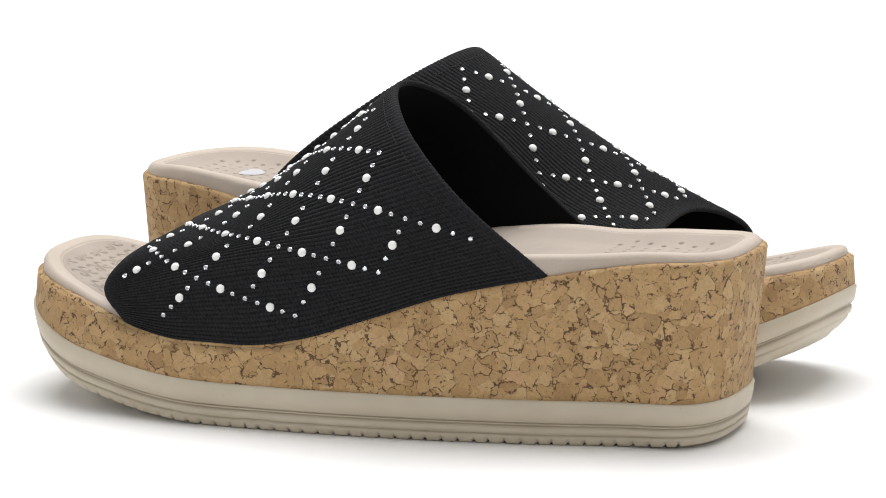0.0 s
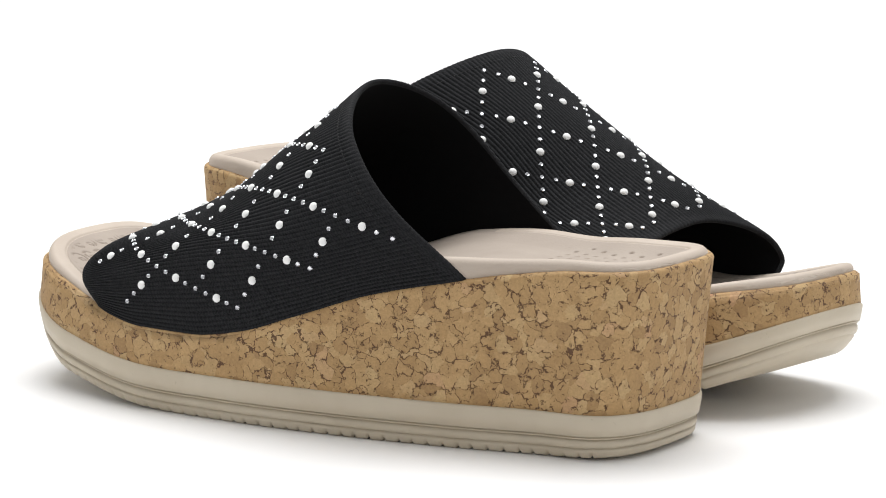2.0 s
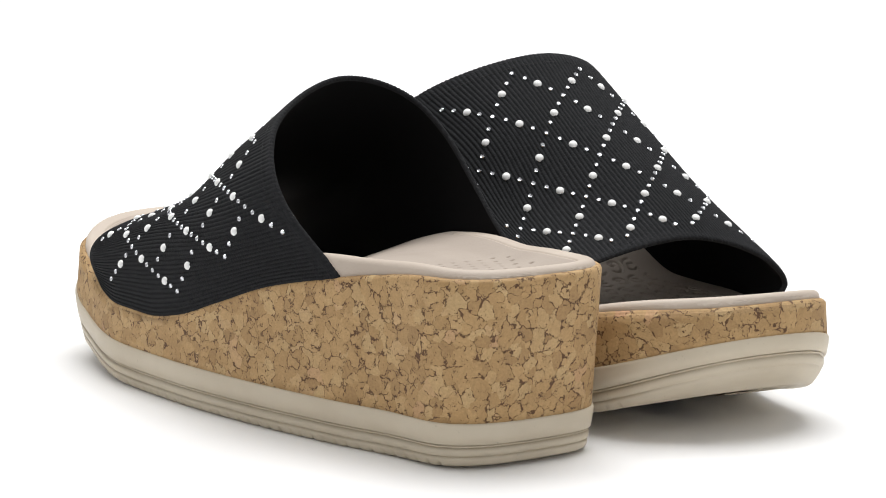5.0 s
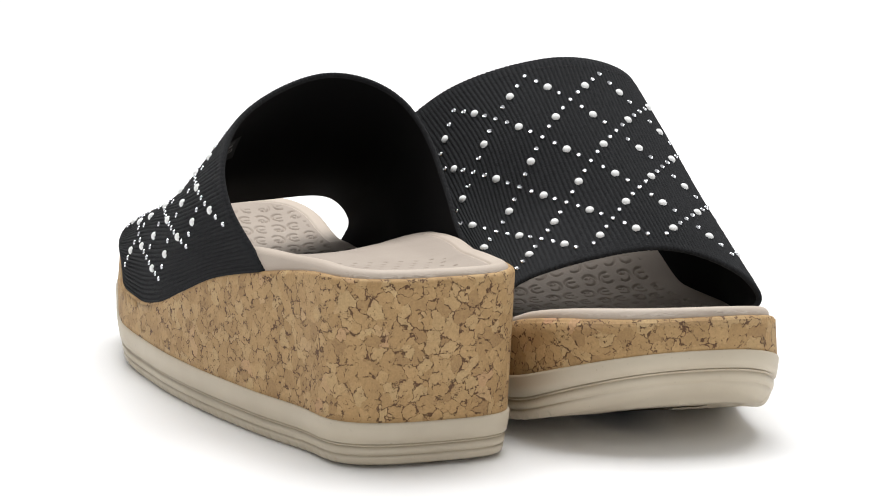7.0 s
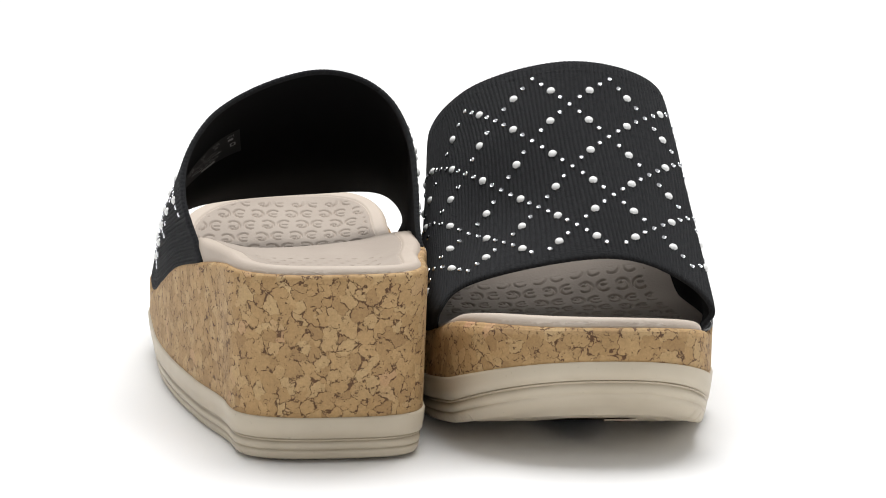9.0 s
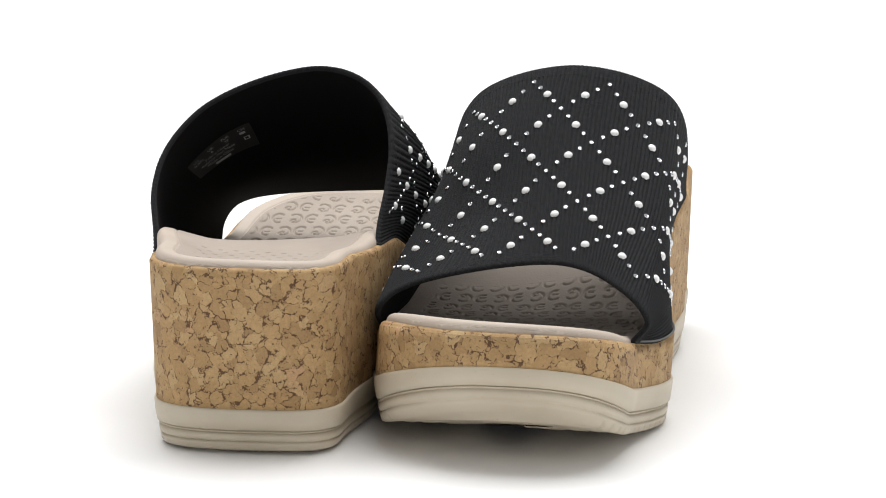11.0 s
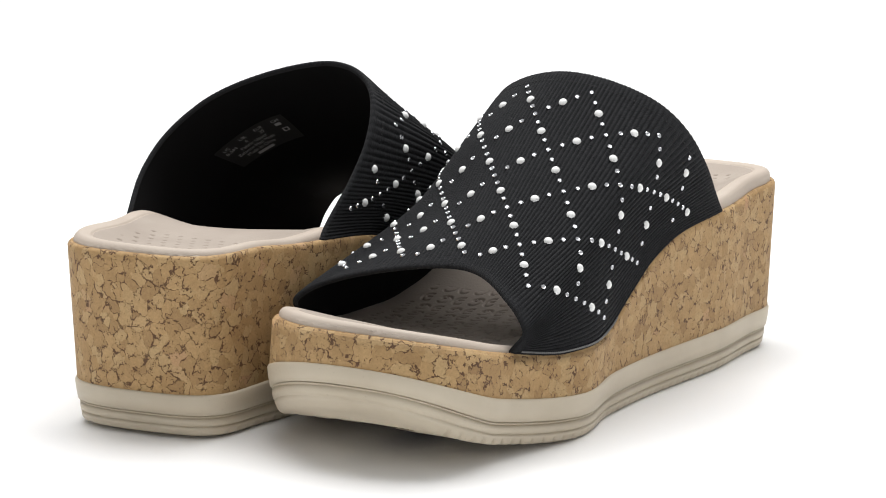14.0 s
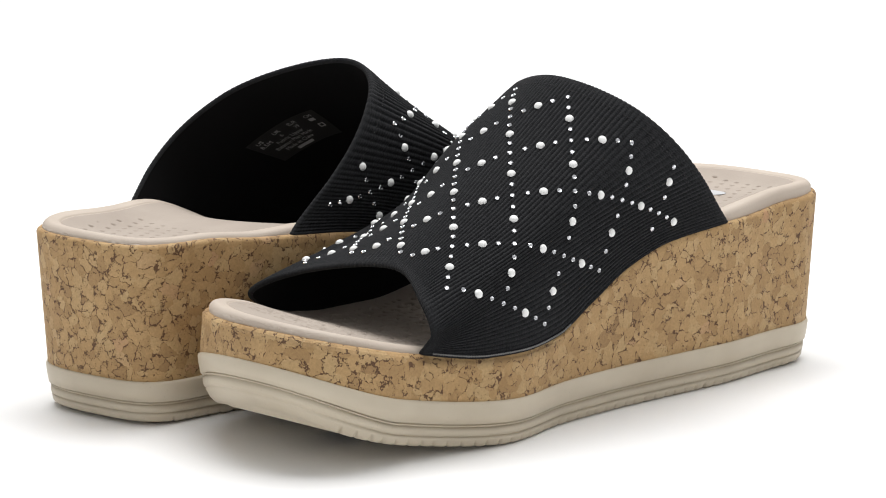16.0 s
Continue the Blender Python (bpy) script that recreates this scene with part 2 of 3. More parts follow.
def cork_mesh(sy):
    rings = []
    base = under(RING[:, 0]) + sole_rise(RING[:, 0], SOLE) - 0.0002
    foot = spread()
    top = cork_top(RING[:, 0], RING[:, 1])
    side = flank()
    rings.append(lay(ring_at(-0.0045), base))
    for f in (0.001, 0.15, 0.4, 0.7, 0.92):
        rings.append(lay(ring_at(0.0010 + (side - 0.0010) * f + foot * (1 - f) ** 1.3, FLARE * f), base + (top - base) * f))
    for out, dz in ((-0.0001, -0.0014), (-0.0005, -0.0006), (-0.0012, -0.0001), (-0.0020, 0.0), (-0.0045, -0.0002)):
        rings.append(lay(ring_at(side + out, FLARE), top + dz))
    rings.append(lay(ring_at(-0.0075, FLARE), top - 0.010))
    rings.append(lay(ring_at(-0.010, FLARE), 0 * top + 0.018))
    return rings_mesh("cork_wedge", rings, CORK, sy, cap_first=True, cap_last=True)


HEEL_LIFT, TOE_LIFT = 0.0, 0.0


def rim_lift(x, y):
    """How far the footbed's rim stands over the cork."""
    outer = monotone([-10, 12, 42, 71, 101, 116, 140, 200, 270], [2.5, 3.4 + 0.5 * HEEL_LIFT, 5.4 + 0.4 * HEEL_LIFT, 9.0, 6.2, 5, 3, 2.0, 4.2 + 0.5 * TOE_LIFT], x * 1000)
    inner = monotone([-10, 20, 45, 75, 105, 140, 200, 235, 270], [2.5, 2.0 + HEEL_LIFT, 2.2 + HEEL_LIFT, 3.4, 2.6, 2.4, 2 + 0.8 * TOE_LIFT, 3.0 + 1.3 * TOE_LIFT, 4.2 + TOE_LIFT], x * 1000)
    w = np.clip(y / 0.03 * 0.5 + 0.5, 0, 1)
    return (inner * (1 - w) + outer * w) / 1000


def curl_depth(x, y):
    """Embossed rows of rounded curls: 1 in a groove, 0 beside it."""
    cx, cy = 0.0096, 0.0066
    row = np.floor(x / cx)
    gx, gy = (x / cx - row - 0.5) * cx, (y / cy + 0.5 * (row % 2))
    col = np.floor(gy)
    gy = (gy - col - 0.5) * cy
    flip = np.where((col % 2) == 0, 1.0, -1.0)
    gy = gy * flip
    bowl = np.where((gy > -0.0009) | ((gx > 0.0015) & (gy > -0.0019)), np.abs(np.hypot(gx / 1.3, gy) - 0.0024), 9.0)
    bar = np.where((gy > -0.0012) & (gy < 0.0012) & (flip > 0), np.abs(gx + 0.0003 + 0.0002 * flip), 9.0)
    hook = np.where((flip < 0) & (gy < 0.0004) & (gx < 0), np.abs(np.hypot(gx + 0.0017, gy + 0.0006) - 0.0011), 9.0)
    d = np.minimum(np.minimum(bowl, bar), hook)
    return np.clip(1.2 - d / 0.00048, 0, 1)


def footbed_height(x, y, d):
    """Height of the footbed at plan points, d: distance from its edge."""
    z = cork_top(x, y) + rim_lift(x, y)
    dish = np.clip(d / 0.020, 0, 1)
    dish = dish * dish * (3 - 2 * dish)
    depth = monotone([0, 20, 60, 110, 150, 200, 240, 266], [4.0, 5.0, 4.0, 2.0, 0.5, 0.5, 1.5, 2.0], x * 1000) / 1000
    z = z - depth * dish
    strap_zone = np.clip((x - 0.085) / 0.015, 0, 1) * np.clip((0.212 - x) / 0.008, 0, 1)
    roll = np.clip(1 - d / 0.0030, 0, 1) * (1 - strap_zone)
    z = z - 0.0032 * (1 - np.sqrt(np.clip(1 - roll**2, 0, 1)))
    z = z - (1 - strap_zone) * 0.00045 * np.exp(-(((d - 0.0066) / 0.0005) ** 2))
    sock = np.clip((d - 0.0080) / 0.001, 0, 1)
    fore = np.clip((x - 0.138) / 0.003, 0, 1) * np.clip((0.246 - x) / 0.003, 0, 1)
    z = z - 0.0008 * curl_depth(x, y) * sock * fore
    dot = np.hypot(((x / 0.0055) % 1 - 0.5) * 0.0055, (((y / 0.0055) + 0.5 * (np.floor(x / 0.0055) % 2)) % 1 - 0.5) * 0.0055)
    heel = np.clip((0.052 - x) / 0.002, 0, 1) * np.clip((x - 0.010) / 0.002, 0, 1) * np.clip((d - 0.012) / 0.001, 0, 1)
    z = z - 0.0012 * np.clip(1.3 - dot / 0.0008, 0, 1) * heel
    return z


def edge_distance(x, y, ring):
    out = np.empty(len(x))
    ring = np.concatenate([ring + (np.roll(ring, -1, 0) - ring) * k for k in (0, 0.5)])
    for i in range(0, len(x), 4000):
        dx = x[i : i + 4000, None] - ring[None, :, 0]
        dy = y[i : i + 4000, None] - ring[None, :, 1]
        out[i : i + 4000] = np.sqrt((dx * dx + dy * dy).min(1))
    return out


def footbed_mesh(sy):
    under_strap = np.clip((RING[:, 0] - 0.062) / 0.01, 0, 1) * np.clip((0.212 - RING[:, 0]) / 0.01, 0, 1)
    ring = ring_at(flank() - 0.0021 - 0.0004 * under_strap, FLARE)
    half = int(np.argmax(ring[:, 0]))
    side_a, side_b = ring[: half + 1], np.vstack([ring[half:], ring[:1]])[::-1]
    rows, cols = 860, 290
    lo, hi = ring[:, 0].min() + 1e-5, ring[:, 0].max() - 1e-5
    f = np.linspace(0, 1, rows)
    f = 0.80 * f + 0.20 * (0.5 - 0.5 * np.cos(np.pi * f))
    x = lo + (hi - lo) * f
    order_a, order_b = np.argsort(side_a[:, 0]), np.argsort(side_b[:, 0])
    ya = np.interp(x, side_a[order_a, 0], side_a[order_a, 1])
    yb = np.interp(x, side_b[order_b, 0], side_b[order_b, 1])
    w = np.sin(np.linspace(-1, 1, cols) * math.pi / 2) * 0.25 + np.linspace(-1, 1, cols) * 0.75
    X = np.repeat(x[:, None], cols, 1)
    Y = yb[:, None] + (ya - yb)[:, None] * (w[None] * 0.5 + 0.5)
    d = edge_distance(X.ravel(), Y.ravel(), ring).reshape(rows, cols)
    d[:, 0] = d[:, -1] = 0
    d[0], d[-1] = 0, 0
    Z = footbed_height(X.ravel(), Y.ravel(), d.ravel()).reshape(rows, cols)
    verts = np.stack([X, Y * sy, Z], -1).reshape(-1, 3)
    faces = quads(rows, cols, flip=sy < 0).tolist()
    # skirt from the rim down into the cork
    loop = [i * cols + cols - 1 for i in range(rows)] + [(rows - 1) * cols + j for j in range(cols - 2, -1, -1)]
    loop += [i * cols for i in range(rows - 2, -1, -1)] + list(range(1, cols - 1))
    n0 = len(verts)
    low = verts[loop].copy()
    low[:, 2] -= 0.006
    verts = np.vstack([verts, low])
    k = len(loop)
    for i in range(k):
        q = [loop[i], loop[(i + 1) % k], n0 + (i + 1) % k, n0 + i]
        faces.append(q if sy < 0 else q[::-1])
    me = mesh_of("footbed", verts, faces, [INSOLE, SOCK_SHADED])
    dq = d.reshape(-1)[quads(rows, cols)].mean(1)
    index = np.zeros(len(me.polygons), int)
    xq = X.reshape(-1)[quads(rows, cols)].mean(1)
    # sock inside the rim; under the strap its shade-darkened colour covers the rim too
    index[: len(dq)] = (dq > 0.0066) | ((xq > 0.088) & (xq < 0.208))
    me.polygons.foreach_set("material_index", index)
    return me


# ---- the upper: a strap lofted over four cross sections, each from the inner to the outer side, in millimetres ----
FIRST = {
    "toe_edge": [(214, -45, 34), (214.5, -47, 42), (215.5, -39, 53.8), (210.4, -10.9, 56.3), (213, 35.6, 51.6), (213.8, 47.8, 41.6), (207, 51.5, 33)],
    "fore": [(178.1, -47, 31.3), (176.7, -45.1, 53), (179, -39.2, 67.5), (176.8, -7.4, 73.7), (172.9, 32.7, 65), (167.5, 50.3, 52.1), (156.7, 55.6, 29.6)],
    "mid": [(124.2, -40.6, 46.3), (130.4, -39.3, 65.7), (142.9, -37.6, 85.2), (148.5, -3.2, 93.2), (138.9, 35, 84), (119.1, 52.2, 61.2), (106.3, 50.3, 42.9)],
    "throat": [(63.8, -25, 58.6), (83.2, -33.7, 75.4), (109.7, -30.4, 101.9), (125, -2.7, 113.2), (104.7, 38.4, 98.4), (76.9, 48.2, 74.4), (56.4, 39, 56.5)],
}
SECOND = {
    "toe_edge": [(222, -45, 36), (221.5, -47, 41), (219, -38, 51.8), (208.5, -10.5, 59), (211, 36, 50.6), (221, 48.3, 42), (209.5, 52.1, 32.6)],
    "fore": [(177.9, -48.4, 31.3), (177.1, -45, 53.3), (178.6, -39.5, 66.7), (179.1, -6.6, 76.9), (172, 33, 62.4), (167.6, 50.6, 52), (156.7, 54.2, 29.5)],
    "mid": [(124.3, -41.3, 46.2), (130.3, -39.8, 66.1), (142.7, -38.2, 85), (150.1, -2.9, 95.9), (140.4, 33.5, 84.8), (119.2, 50.4, 61.4), (106.2, 50.1, 42.9)],
    "throat": [(65.9, -29.6, 59.6), (83, -36.6, 77.6), (110.5, -35.2, 102), (123.9, -1.8, 114.2), (105.8, 38, 99.8), (75.8, 49.2, 75.2), (55.8, 41, 56.6)],
}
ACROSS = np.array([-1, -0.8, -0.45, 0, 0.45, 0.8, 1])
ALONG = np.linspace(0, 1, 4)


def spline_weights(knots, q):
    n = len(knots)
    eye, m = np.eye(n), np.zeros((n, n))
    m[0], m[-1] = (eye[1] - eye[0]) / (knots[1] - knots[0]), (eye[-1] - eye[-2]) / (knots[-1] - knots[-2])
    for i in range(1, n - 1):
        h0, h1 = knots[i] - knots[i - 1], knots[i + 1] - knots[i]
        m[i] = ((eye[i] - eye[i - 1]) / h0 * h1 + (eye[i + 1] - eye[i]) / h1 * h0) / (h0 + h1)
    i = np.clip(np.searchsorted(knots, q) - 1, 0, n - 2)
    h = (knots[1:] - knots[:-1])[i]
    t, h = ((q - knots[i]) / h)[:, None], h[:, None]
    return eye[i] * (2 * t**3 - 3 * t**2 + 1) + h * m[i] * (t**3 - 2 * t**2 + t) + eye[i + 1] * (3 * t**2 - 2 * t**3) + h * m[i + 1] * (t**3 - t**2)


class Strap:
    def __init__(self, sections):
        self.net = np.array([sections[k] for k in ("toe_edge", "fore", "mid", "throat")]) / 1000

    def at(self, s, f):
        s, f = np.broadcast_arrays(np.asarray(s, float), np.asarray(f, float))
        a, b = spline_weights(ALONG, s.ravel()), spline_weights(ACROSS, f.ravel())
        return np.einsum("ka,kb,abc->kc", a, b, self.net).reshape(*s.shape, 3)

    def normal(self, s, f):
        e = 0.004
        du = self.at(np.add(s, e), f) - self.at(np.subtract(s, e), f)
        dv = self.at(s, np.add(f, e)) - self.at(s, np.subtract(f, e))
        n = np.cross(dv, du)
        return n / (np.linalg.norm(n, axis=-1, keepdims=True) + 1e-12)


RIBS, RIB_VERTS, STRAP_ROWS = 112, 6, 64
CLOTH = 0.0020


def seat(p, f):
    """Draws the ends of the strap to the top edge of the cork."""
    edge = ring_at(flank() - 0.0009, FLARE)
    half = int(np.argmax(edge[:, 0]))
    q = p.copy()
    for sign, line in ((1, edge[: half + 1]), (-1, edge[half:])):
        o = np.argsort(line[:, 0])
        end = p[:, -1] if sign > 0 else p[:, 0]
        y = np.interp(end[:, 0], line[o, 0], line[o, 1])
        goal = np.column_stack([end[:, 0], y, cork_top(end[:, 0], y) + 0.0002])
        w = np.clip((sign * f - 0.70) / 0.30, 0, 1) ** 2
        q += (goal - end)[:, None, :] * w[..., None]
    return q


def even_across(strap):
    """Positions across the strap at even arc length, so that the ribs keep one width."""
    f = np.linspace(-1, 1, 401)
    p = strap.at(np.full(401, 0.55), f)
    s = np.r_[0, np.cumsum(np.linalg.norm(np.diff(p, axis=0), axis=1))]
    return lambda k: np.interp(k, s / s[-1], f)


def upper_meshes(strap, sy):
    even = even_across(strap)
    cols = RIBS * RIB_VERTS + 1
    k = np.linspace(0, 1, cols)
    f = even(k)
    rib = np.abs(np.cos(np.arange(cols) / RIB_VERTS * math.pi)) ** 0.7
    s = np.linspace(0, 1, STRAP_ROWS)
    S, F = np.meshgrid(s, f, indexing="ij")
    P, N = seat(strap.at(S, F), F), strap.normal(S, F)
    fade = np.clip(np.minimum(S, 1 - S) / 0.03, 0.35, 1)
    outer = P + N * (0.00062 * (rib[None] - 0.5) * fade)[..., None]
    T0 = P[0] - P[1]
    T0 /= np.linalg.norm(T0, axis=-1, keepdims=True)
    T1 = P[-1] - P[-2]
    T1 /= np.linalg.norm(T1, axis=-1, keepdims=True)
    r = CLOTH / 2

    def cap(edge, nrm, tan, wave):
        rows = []
        for a in (30, 60, 90, 120, 150, 180):
            a = radians(a)
            q = edge - nrm * r + nrm * (r * math.cos(a)) + tan * (r * 1.3 * math.sin(a))
            rows.append(q + (tan * 0.0003 + nrm * 0.0001) * wave[:, None] * math.sin(a))
        return rows

    wave = (rib - 0.5) * 1.0
    front, rear = cap(P[0], N[0], T0, wave)[::-1], cap(P[-1], N[-1], T1, wave)
    rows = np.array([*front, *outer, *rear])
    # tuck the ends down between the cork and the footbed
    lo, hi = rows[:, :1].copy(), rows[:, -1:].copy()
    lo += [0, 0.0022, -0.005]
    hi += [0, -0.0022, -0.005]
    rows = np.concatenate([lo, rows, hi], 1) * [1, sy, 1]
    nr, nc = rows.shape[:2]
    ku = np.r_[k[0] - 0.02, k, k[-1] + 0.02]
    uv = np.stack(np.broadcast_arrays(np.linspace(0, 0.12, nr)[:, None], ku[None] * 0.19), -1).reshape(-1, 2)
    cloth = mesh_of("upper", rows.reshape(-1, 3), quads(nr, nc, flip=sy > 0), KNIT, uv=uv)
    f2, s2 = even(np.linspace(0, 1, 90)), np.linspace(0, 1, 40)
    S, F = np.meshgrid(s2, f2, indexing="ij")
    inner = seat(strap.at(S, F), F) - strap.normal(S, F) * (CLOTH * 0.99)
    lo, hi = inner[:, :1] + [0, 0.0015, -0.006], inner[:, -1:] + [0, -0.0015, -0.006]
    inner = np.concatenate([lo, inner, hi], 1) * [1, sy, 1]
    lining = mesh_of("lining", inner.reshape(-1, 3), quads(*inner.shape[:2], flip=sy < 0), LINING)
    return cloth, lining


def seam_mesh(strap, sy, at_s, k0=0.10, k1=0.90):
    """A row of small stitches along an edge of the strap."""
    verts, faces = [], []
    even = even_across(strap)
    for k in np.linspace(k0, k1, int(137 * (k1 - k0))):
        f = even(np.array([k - 0.0026, k + 0.0026]))
        p, n = strap.at([at_s, at_s], f), strap.normal([at_s, at_s], f)
        side = np.cross(p[1] - p[0], n[0])
        side /= np.linalg.norm(side)
        base = len(verts)
        for q, m in zip(p, n):
            for a in range(5):
                a = a / 5 * 2 * math.pi
                verts.append((q + m * (0.0001 + 0.0002 * math.sin(a)) + side * 0.0002 * math.cos(a)) * [1, sy, 1])
        faces += [[base + i, base + (i + 1) % 5, base + 5 + (i + 1) % 5, base + 5 + i] for i in range(5)]
        faces += [list(range(base, base + 5)), list(range(base + 9, base + 4, -1))]
    return mesh_of("seam", verts, faces, THREAD)


def binding_mesh(strap, sy):
    """A fine pale cord of slanting stitches where the strap's inner side meets the cork."""
    s = np.linspace(0.02, 0.50, 260)
    S, F = np.meshgrid(s, np.array([-1.0, -0.9, 1.0]), indexing="ij")
    line = seat(strap.at(S, F), F)[:, 0] + [0, -0.0007, 0.0004]
    go = np.gradient(line, axis=0)
    go /= np.linalg.norm(go, axis=1, keepdims=True)
    side = np.cross(go, [0, 0, 1.0])
    side /= np.linalg.norm(side, axis=1, keepdims=True)
    up = np.cross(side, go)
    r = 0.00026 + 0.00016 * np.sin(np.arange(260) * 1.55)
    a = np.arange(6) / 6 * 2 * math.pi
    verts = line[:, None] + r[:, None, None] * (np.cos(a)[None, :, None] * side[:, None] + np.sin(a)[None, :, None] * up[:, None])
    return mesh_of("binding", (verts * [1, sy, 1]).reshape(-1, 3), quads(260, 6, True), CORD)


def dome_mesh():
    """A pearl half: flattened dome."""
    verts, faces, seg = [], [], 14
    for e in (0, 18, 36, 54, 72):
        r, z = math.cos(radians(e)), math.sin(radians(e)) * 0.78
        verts += [(r * math.cos(2 * math.pi * i / seg), r * math.sin(2 * math.pi * i / seg), z) for i in range(seg)]
    verts.append((0, 0, 0.78))
    faces += quads(5, seg, True).tolist()
    faces += [[4 * seg + i, 4 * seg + (i + 1) % seg, 5 * seg] for i in range(seg)]
    return mesh_of("pearl", np.array(verts) * 0.00158, faces, PEARL)


def crystal_mesh():
    """A cut stone: a faceted crown with a flat table."""
    verts, faces, seg = [], [], 8
    for r, z, turn in ((1.0, 0.0, 0), (1.0, 0.15, 0), (0.78, 0.52, 0.5), (0.42, 0.34, 0)):
        verts += [(r * math.cos(2 * math.pi * (i + turn) / seg), r * math.sin(2 * math.pi * (i + turn) / seg), z) for i in range(seg)]
    faces += quads(2, seg, True).tolist()
    for row, shift in ((1, 0), (2, 1)):
        for i in range(seg):
            a, b = row * seg + i, row * seg + (i + 1) % seg
            c, d = (row + 1) * seg + i, (row + 1) * seg + (i + 1) % seg
            faces += [[a, b, c], [b, d, c]] if not shift else [[a, b, d], [a, d, c]]
    faces.append(list(range(3 * seg, 4 * seg)))
    return mesh_of("crystal", np.array(verts) * 0.00096, faces, CRYSTAL, smooth=False)


PEARL_MESH, CRYSTAL_MESH = dome_mesh(), crystal_mesh()


# the stretched diamond lattice: rows (1, i, j, ii, ij, jj, iii, iij, ijj, jjj) for the way along and across each strap
LATTICE_A = (
    np.array([0.5309, -0.0294, -0.4853, -0.0167, -0.0425, 0.0456, -0.001, 0.0616, -0.0157, -0.0164]),
    np.array([0.00786, 0.06971, 0.01288, -0.00382, -0.00285, -0.00017, -0.00032, -0.00415, 0.00021, -0.00932]),
)
LATTICE_B = (
    np.array([0.4613, -0.0083, -0.6117, -0.0009, -0.0183, 0.048, -0.0333, 0.1713, 0.0234, 0.0048]),
    np.array([0.00448, 0.06737, 0.006, -0.00178, -0.00336, 0.00038, 0.0052, -0.00404, 0.00088, 0.00011]),
)


def stud_places(strap, lattice):
    """The diamond lattice of the studs over the strap: a pearl in the middle of each side, stones at and beside the crossings."""
    f = np.linspace(-1, 1, 401)

    def across(s, a):
        p = strap.at(np.full(401, s), f)
        d = np.r_[0, np.cumsum(np.linalg.norm(np.diff(p, axis=0), axis=1))]
        x = d[200] + a
        return np.interp(x, d, f), x, d[-1] - x

    pearls, stones = [], []

    def put(store, i, j, most):
        most += 0.03 * (abs(i) > 4)
        i, j = i / 5, j / 4 - 0.6
        row = np.array([1, i, j, i * i, i * j, j * j, i**3, i * i * j, i * j * j, j**3])
        s, a = float(row @ lattice[0]), float(row @ lattice[1])
        if not 0.045 < s < most:
            return
        ff, lo, hi = across(s, a)
        if lo > 0.006 and hi > 0.006:
            store.append((s, float(ff)))

    reach = {-1: (5.5, 5.5), 0: (5.5, 5.5), 1: (5.5, 5.5), 2: (4.5, 5.5), 3: (4.5, 5.5), 4: (4.5, 4.5), 5: (3.5, 4.5), 6: (0.5, 3.5)}

    def there(i, j):
        return j in reach and -reach[j][0] <= i <= reach[j][1] and not (j == -1 and -4 < i < 5) and not (j == 6 and i < 0)

    for i in range(-6, 7):
        for j in range(-2, 7):
            if there(i + 0.5, j):
                put(pearls, i + 0.5, j, 0.93)
            if (i + j) % 2 == 0:
                arms = [(di, dj) for di in (-0.25, 0.25) for dj in (-0.25, 0.25) if there(i + 2 * di, j + 0.5 + 2 * dj)]
                if arms:
                    put(stones, i, j + 0.5, 0.935)
                for di, dj in arms:
                    put(stones, i + di, j + 0.5 + dj, 0.935)
    return pearls, stones


def stud_pose(strap, s, f, sy, rise):
    p, n = strap.at([s], [f])[0], strap.normal([s], [f])[0]
    if abs(f) > 0.70:
        ends = strap.at([[s, s]], [[-1.0, 1.0]])
        both = np.concatenate([ends[:, :1], [[p]], ends[:, 1:]], 1)
        p = seat(both, np.array([[-1.0, f, 1.0]]))[0, 1]
    p, n = p * [1, sy, 1], n * [1, sy, 1]
    return Matrix.Translation(Vector(p + n * rise)) @ Vector(n).to_track_quat("Z", "Y").to_matrix().to_4x4()


def build_sandal(label, sy, sections, lattice, stretch, lift, place):
    global RING, RING_N, RING_S, SPAN, HEEL_LIFT, TOE_LIFT, HEEL_SQUARE
    SPAN, HEEL_LIFT, TOE_LIFT, HEEL_SQUARE = LENGTH * stretch[0], *lift
    RING, RING_N, RING_S = perimeter(*stretch)
    root = tagged(new("wedge_sandal"), label, "sandal", "pair of sandals")
    root.matrix_basis = place
    part("outsole", outsole_mesh(sy), root, "beige rubber outsole with grooved edge")
    part("cork_wedge", cork_mesh(sy), root, "speckled brown cork wedge")
    foot = part("footbed", footbed_mesh(sy), root, "beige embossed insole")
    strap = Strap(sections)
    cloth, lining = upper_meshes(strap, sy)
    upper = part("upper", cloth, root, "black ribbed knit strap with pearls and crystals")
    part("lining", lining, upper, "smooth black lining")
    part("seam", seam_mesh(strap, sy, 0.955), upper)
    pearls, stones = stud_places(strap, lattice)
    for s, f in pearls:
        part("pearl", PEARL_MESH, upper).matrix_basis = stud_pose(strap, s, f, sy, 0.0001)
    for s, f in stones:
        part("crystal", CRYSTAL_MESH, upper).matrix_basis = stud_pose(strap, s, f, sy, 0.0002)
    return root, strap, foot, upper


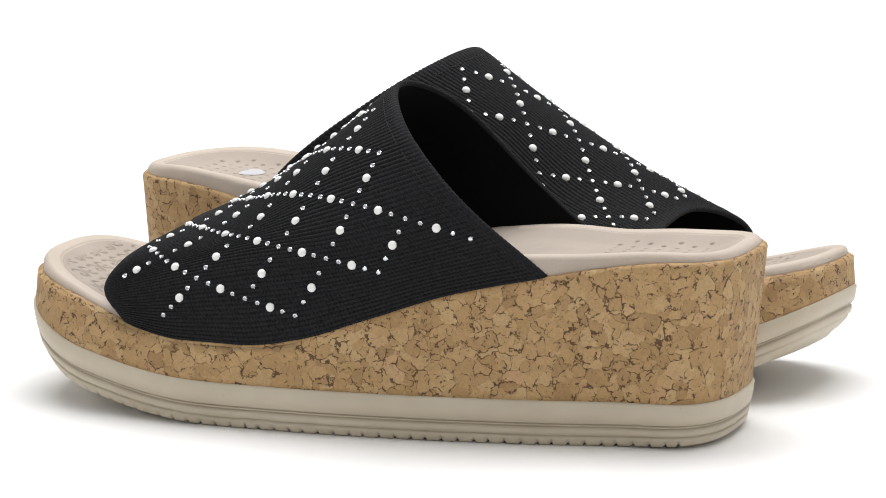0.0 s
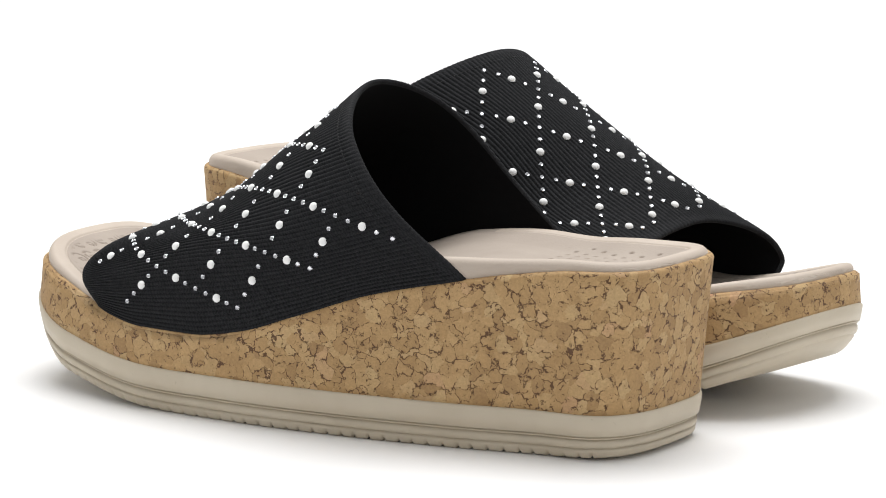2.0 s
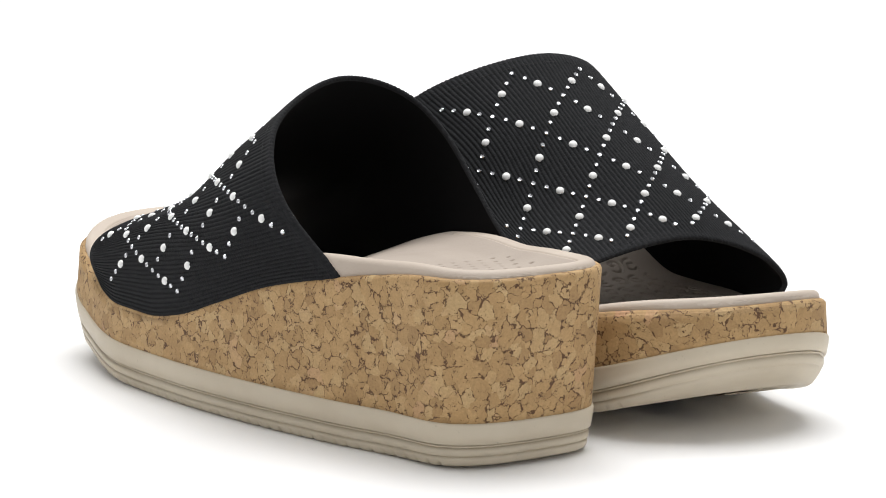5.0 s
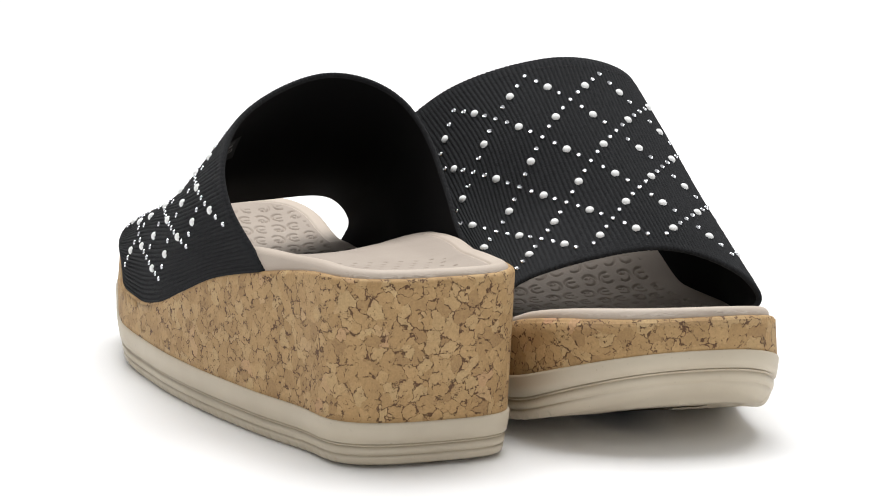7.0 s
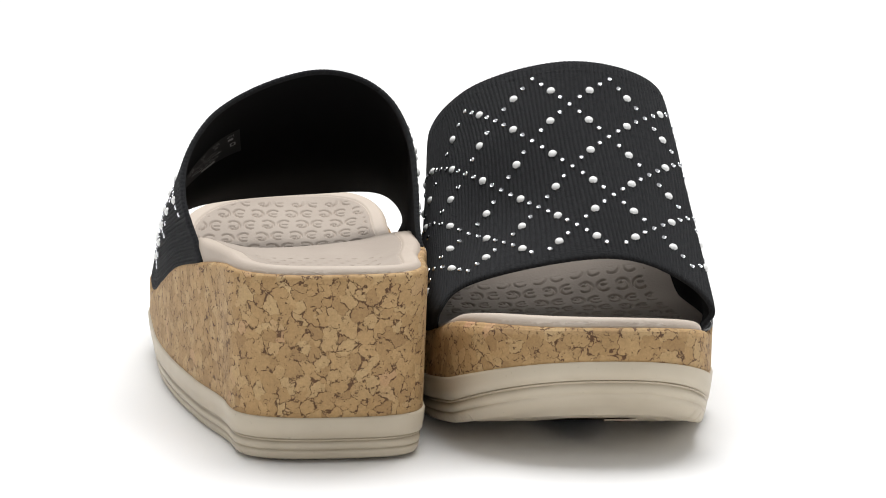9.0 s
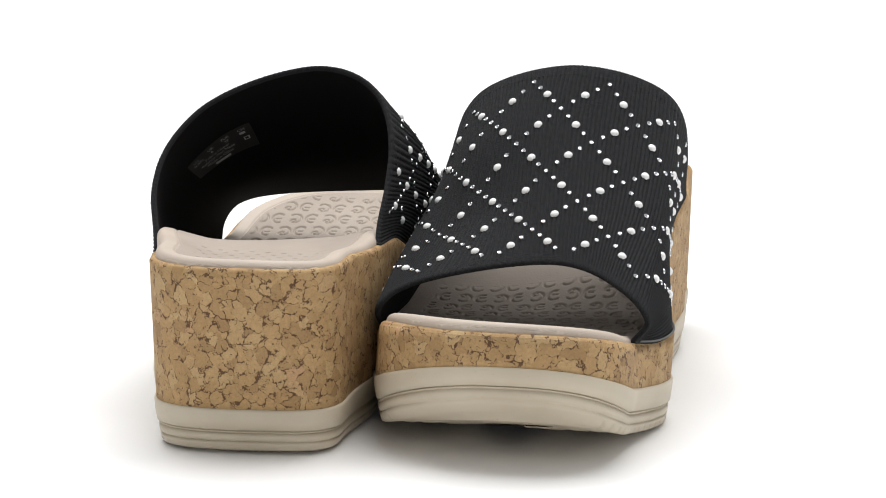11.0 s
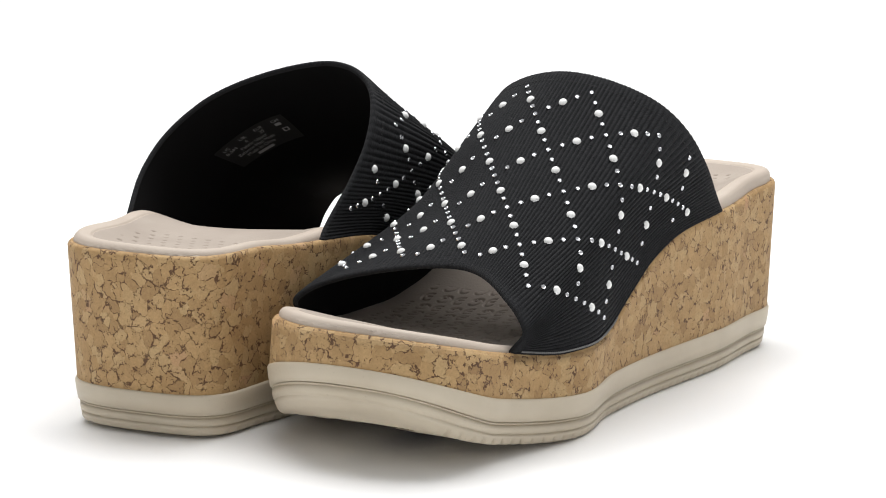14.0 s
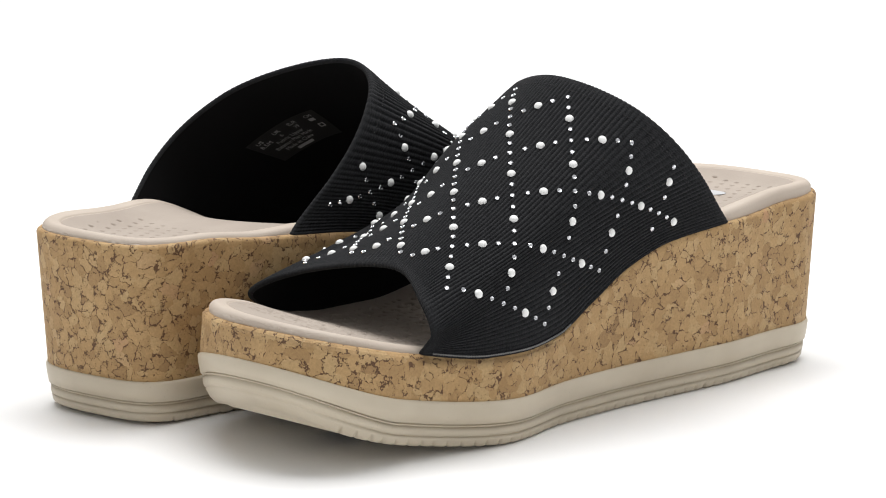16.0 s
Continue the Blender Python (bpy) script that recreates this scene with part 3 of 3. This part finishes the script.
SECOND_SIZE = (1.037, 0.985, 1.006)
PLACE_A = pose(0.1042, -0.0847, 0.001, 0, 0, 160.846)
PLACE_B = pose(-0.0991, 0.1010, 0.001, 0, 0, -25.883)
sandal_a, strap_a, foot_a, upper_a = build_sandal("black pearl-studded knit slide on cork wedge, printed tag inside", 1, FIRST, LATTICE_A, (0.995, 1.0, 1.0), (-0.4, 3.2, 3.8), PLACE_A)
sandal_b, strap_b, foot_b, upper_b = build_sandal("black pearl-studded knit slide on cork wedge, toe beside another heel", -1, SECOND, LATTICE_B, SECOND_SIZE, (3.0, -0.2, 2.4), PLACE_B)


# ---- printed size tag on the lining, and the heel mark ----
def lettering(lines):
    """Flat triangles of the words, each (text, x, y, height), in the unit square of the tag."""
    verts, faces = [], []
    for text, x, y, h in lines:
        if text is None:
            base = len(verts)
            verts += [(x, y), (x + h[0], y), (x + h[0], y + h[1]), (x, y + h[1])]
            faces.append([base, base + 1, base + 2, base + 3])
            continue
        curve = bpy.data.curves.new("words", "FONT")
        curve.body, curve.size, curve.resolution_u = text, 1.0, 2
        ob = new("words", curve)
        me = bpy.data.meshes.new_from_object(ob.evaluated_get(bpy.context.evaluated_depsgraph_get()))
        base = len(verts)
        verts += [(x + v.co.x * h * 0.5, y + v.co.y * h) for v in me.vertices]
        faces += [[base + i for i in p.vertices] for p in me.polygons]
        bpy.data.objects.remove(ob)
        bpy.data.curves.remove(curve)
        bpy.data.meshes.remove(me)
    return np.array(verts), faces


def size_tag(strap, sy, upper):
    lines = [("US", 0.05, 0.80, 0.16), ("UK", 0.30, 0.80, 0.16), ("EUR", 0.54, 0.80, 0.16), ("CM", 0.82, 0.80, 0.16)]
    lines += [("8.5M", 0.03, 0.63, 0.17), ("6", 0.33, 0.63, 0.16), ("39", 0.57, 0.63, 0.16), (None, 0.83, 0.63, (0.09, 0.11))]
    lines += [("Fabric Upper", 0.20, 0.47, 0.16), ("Balance Man Made", 0.10, 0.32, 0.16), ("Made in China", 0.18, 0.17, 0.16), (None, 0.30, 0.03, (0.27, 0.09))]
    lines += [(None, 0.86, 0.33, (0.09, 0.03)), (None, 0.86, 0.45, (0.09, 0.03)), (None, 0.86, 0.33, (0.02, 0.15)), (None, 0.93, 0.33, (0.02, 0.15))]
    words, word_faces = lettering(lines)
    gx, gy = np.meshgrid(np.linspace(-0.03, 1.03, 14), np.linspace(-0.05, 1.03, 10), indexing="ij")
    cloth = np.stack([gx.ravel(), gy.ravel()], 1)

    def lift(p, rise):
        s, f = 0.558 + 0.165 * p[:, 1], 0.612 - 0.295 * p[:, 0]
        return (strap.at(s, f) - strap.normal(s, f) * (CLOTH + rise)) * [1, sy, 1]

    verts = np.vstack([lift(cloth, 0.00025), lift(words, 0.0004)])
    faces = quads(14, 10).tolist()
    n = len(faces)
    faces += [[i + len(cloth) for i in f] for f in word_faces]
    me = mesh_of("size_tag", verts, faces, [TAG_CLOTH, TAG_INK], smooth=False)
    me.polygons.foreach_set("material_index", [0] * n + [1] * (len(faces) - n))
    return part("size_tag", me, upper, "small dark tag with grey size print")


def heel_mark(sy, foot, stretch):
    """A pale oval print in the heel of the footbed."""
    global RING, RING_N, RING_S, SPAN
    SPAN = LENGTH * stretch[0]
    RING, RING_N, RING_S = perimeter(*stretch)
    ring = ring_at(flank() - 0.0021, FLARE)
    x, y = [0.034], [0.004]
    for r in (0.35, 0.7, 1.0):
        for k in range(28):
            a = 2 * math.pi * k / 28
            wave = 1 + 0.12 * math.cos(3 * a)
            x.append(0.034 + 0.0042 * r * wave * math.cos(a))
            y.append(0.004 + 0.0068 * r * wave * math.sin(a))
    x, y = np.array(x), np.array(y)
    d = edge_distance(x, y, ring)
    z = footbed_height(x, y, np.minimum(d, 0.0119))
    dish = np.clip(d / 0.020, 0, 1)
    low = np.clip(np.minimum(d, 0.0119) / 0.020, 0, 1)
    depth = monotone([0, 20, 60, 110], [4.0, 5.0, 4.0, 2.0], x * 1000) / 1000
    z = z - depth * (dish * dish * (3 - 2 * dish) - low * low * (3 - 2 * low)) + 0.0002
    verts = np.stack([x, y * sy, z], 1)
    faces = [[0, 1 + k, 1 + (k + 1) % 28] for k in range(28)]
    for r in range(2):
        for k in range(28):
            a, b = 1 + r * 28 + k, 1 + r * 28 + (k + 1) % 28
            faces.append([a, a + 28, b + 28, b])
    return part("heel_mark", mesh_of("heel_mark", verts, faces, MARK), foot, "pale grey printed heel mark")


size_tag(strap_a, 1, upper_a)
part("binding", binding_mesh(strap_b, -1), upper_b, "pale grey stitched cord")
heel_mark(-1, foot_b, SECOND_SIZE)


# ---- the pair turns on the spot ----
def turned(t):
    u = t / 16
    return -0.122 - 111.615 * u**1 - 11.592 * u**2 + 24.465 * u**3 - 11.942 * u**4


def motions():
    for thing, place in ((sandal_a, PLACE_A), (sandal_b, PLACE_B)):
        walk(thing, [(t / 2, pose(0, 0, 0, 0, 0, turned(t / 2)) @ place) for t in range(33)])


motions()
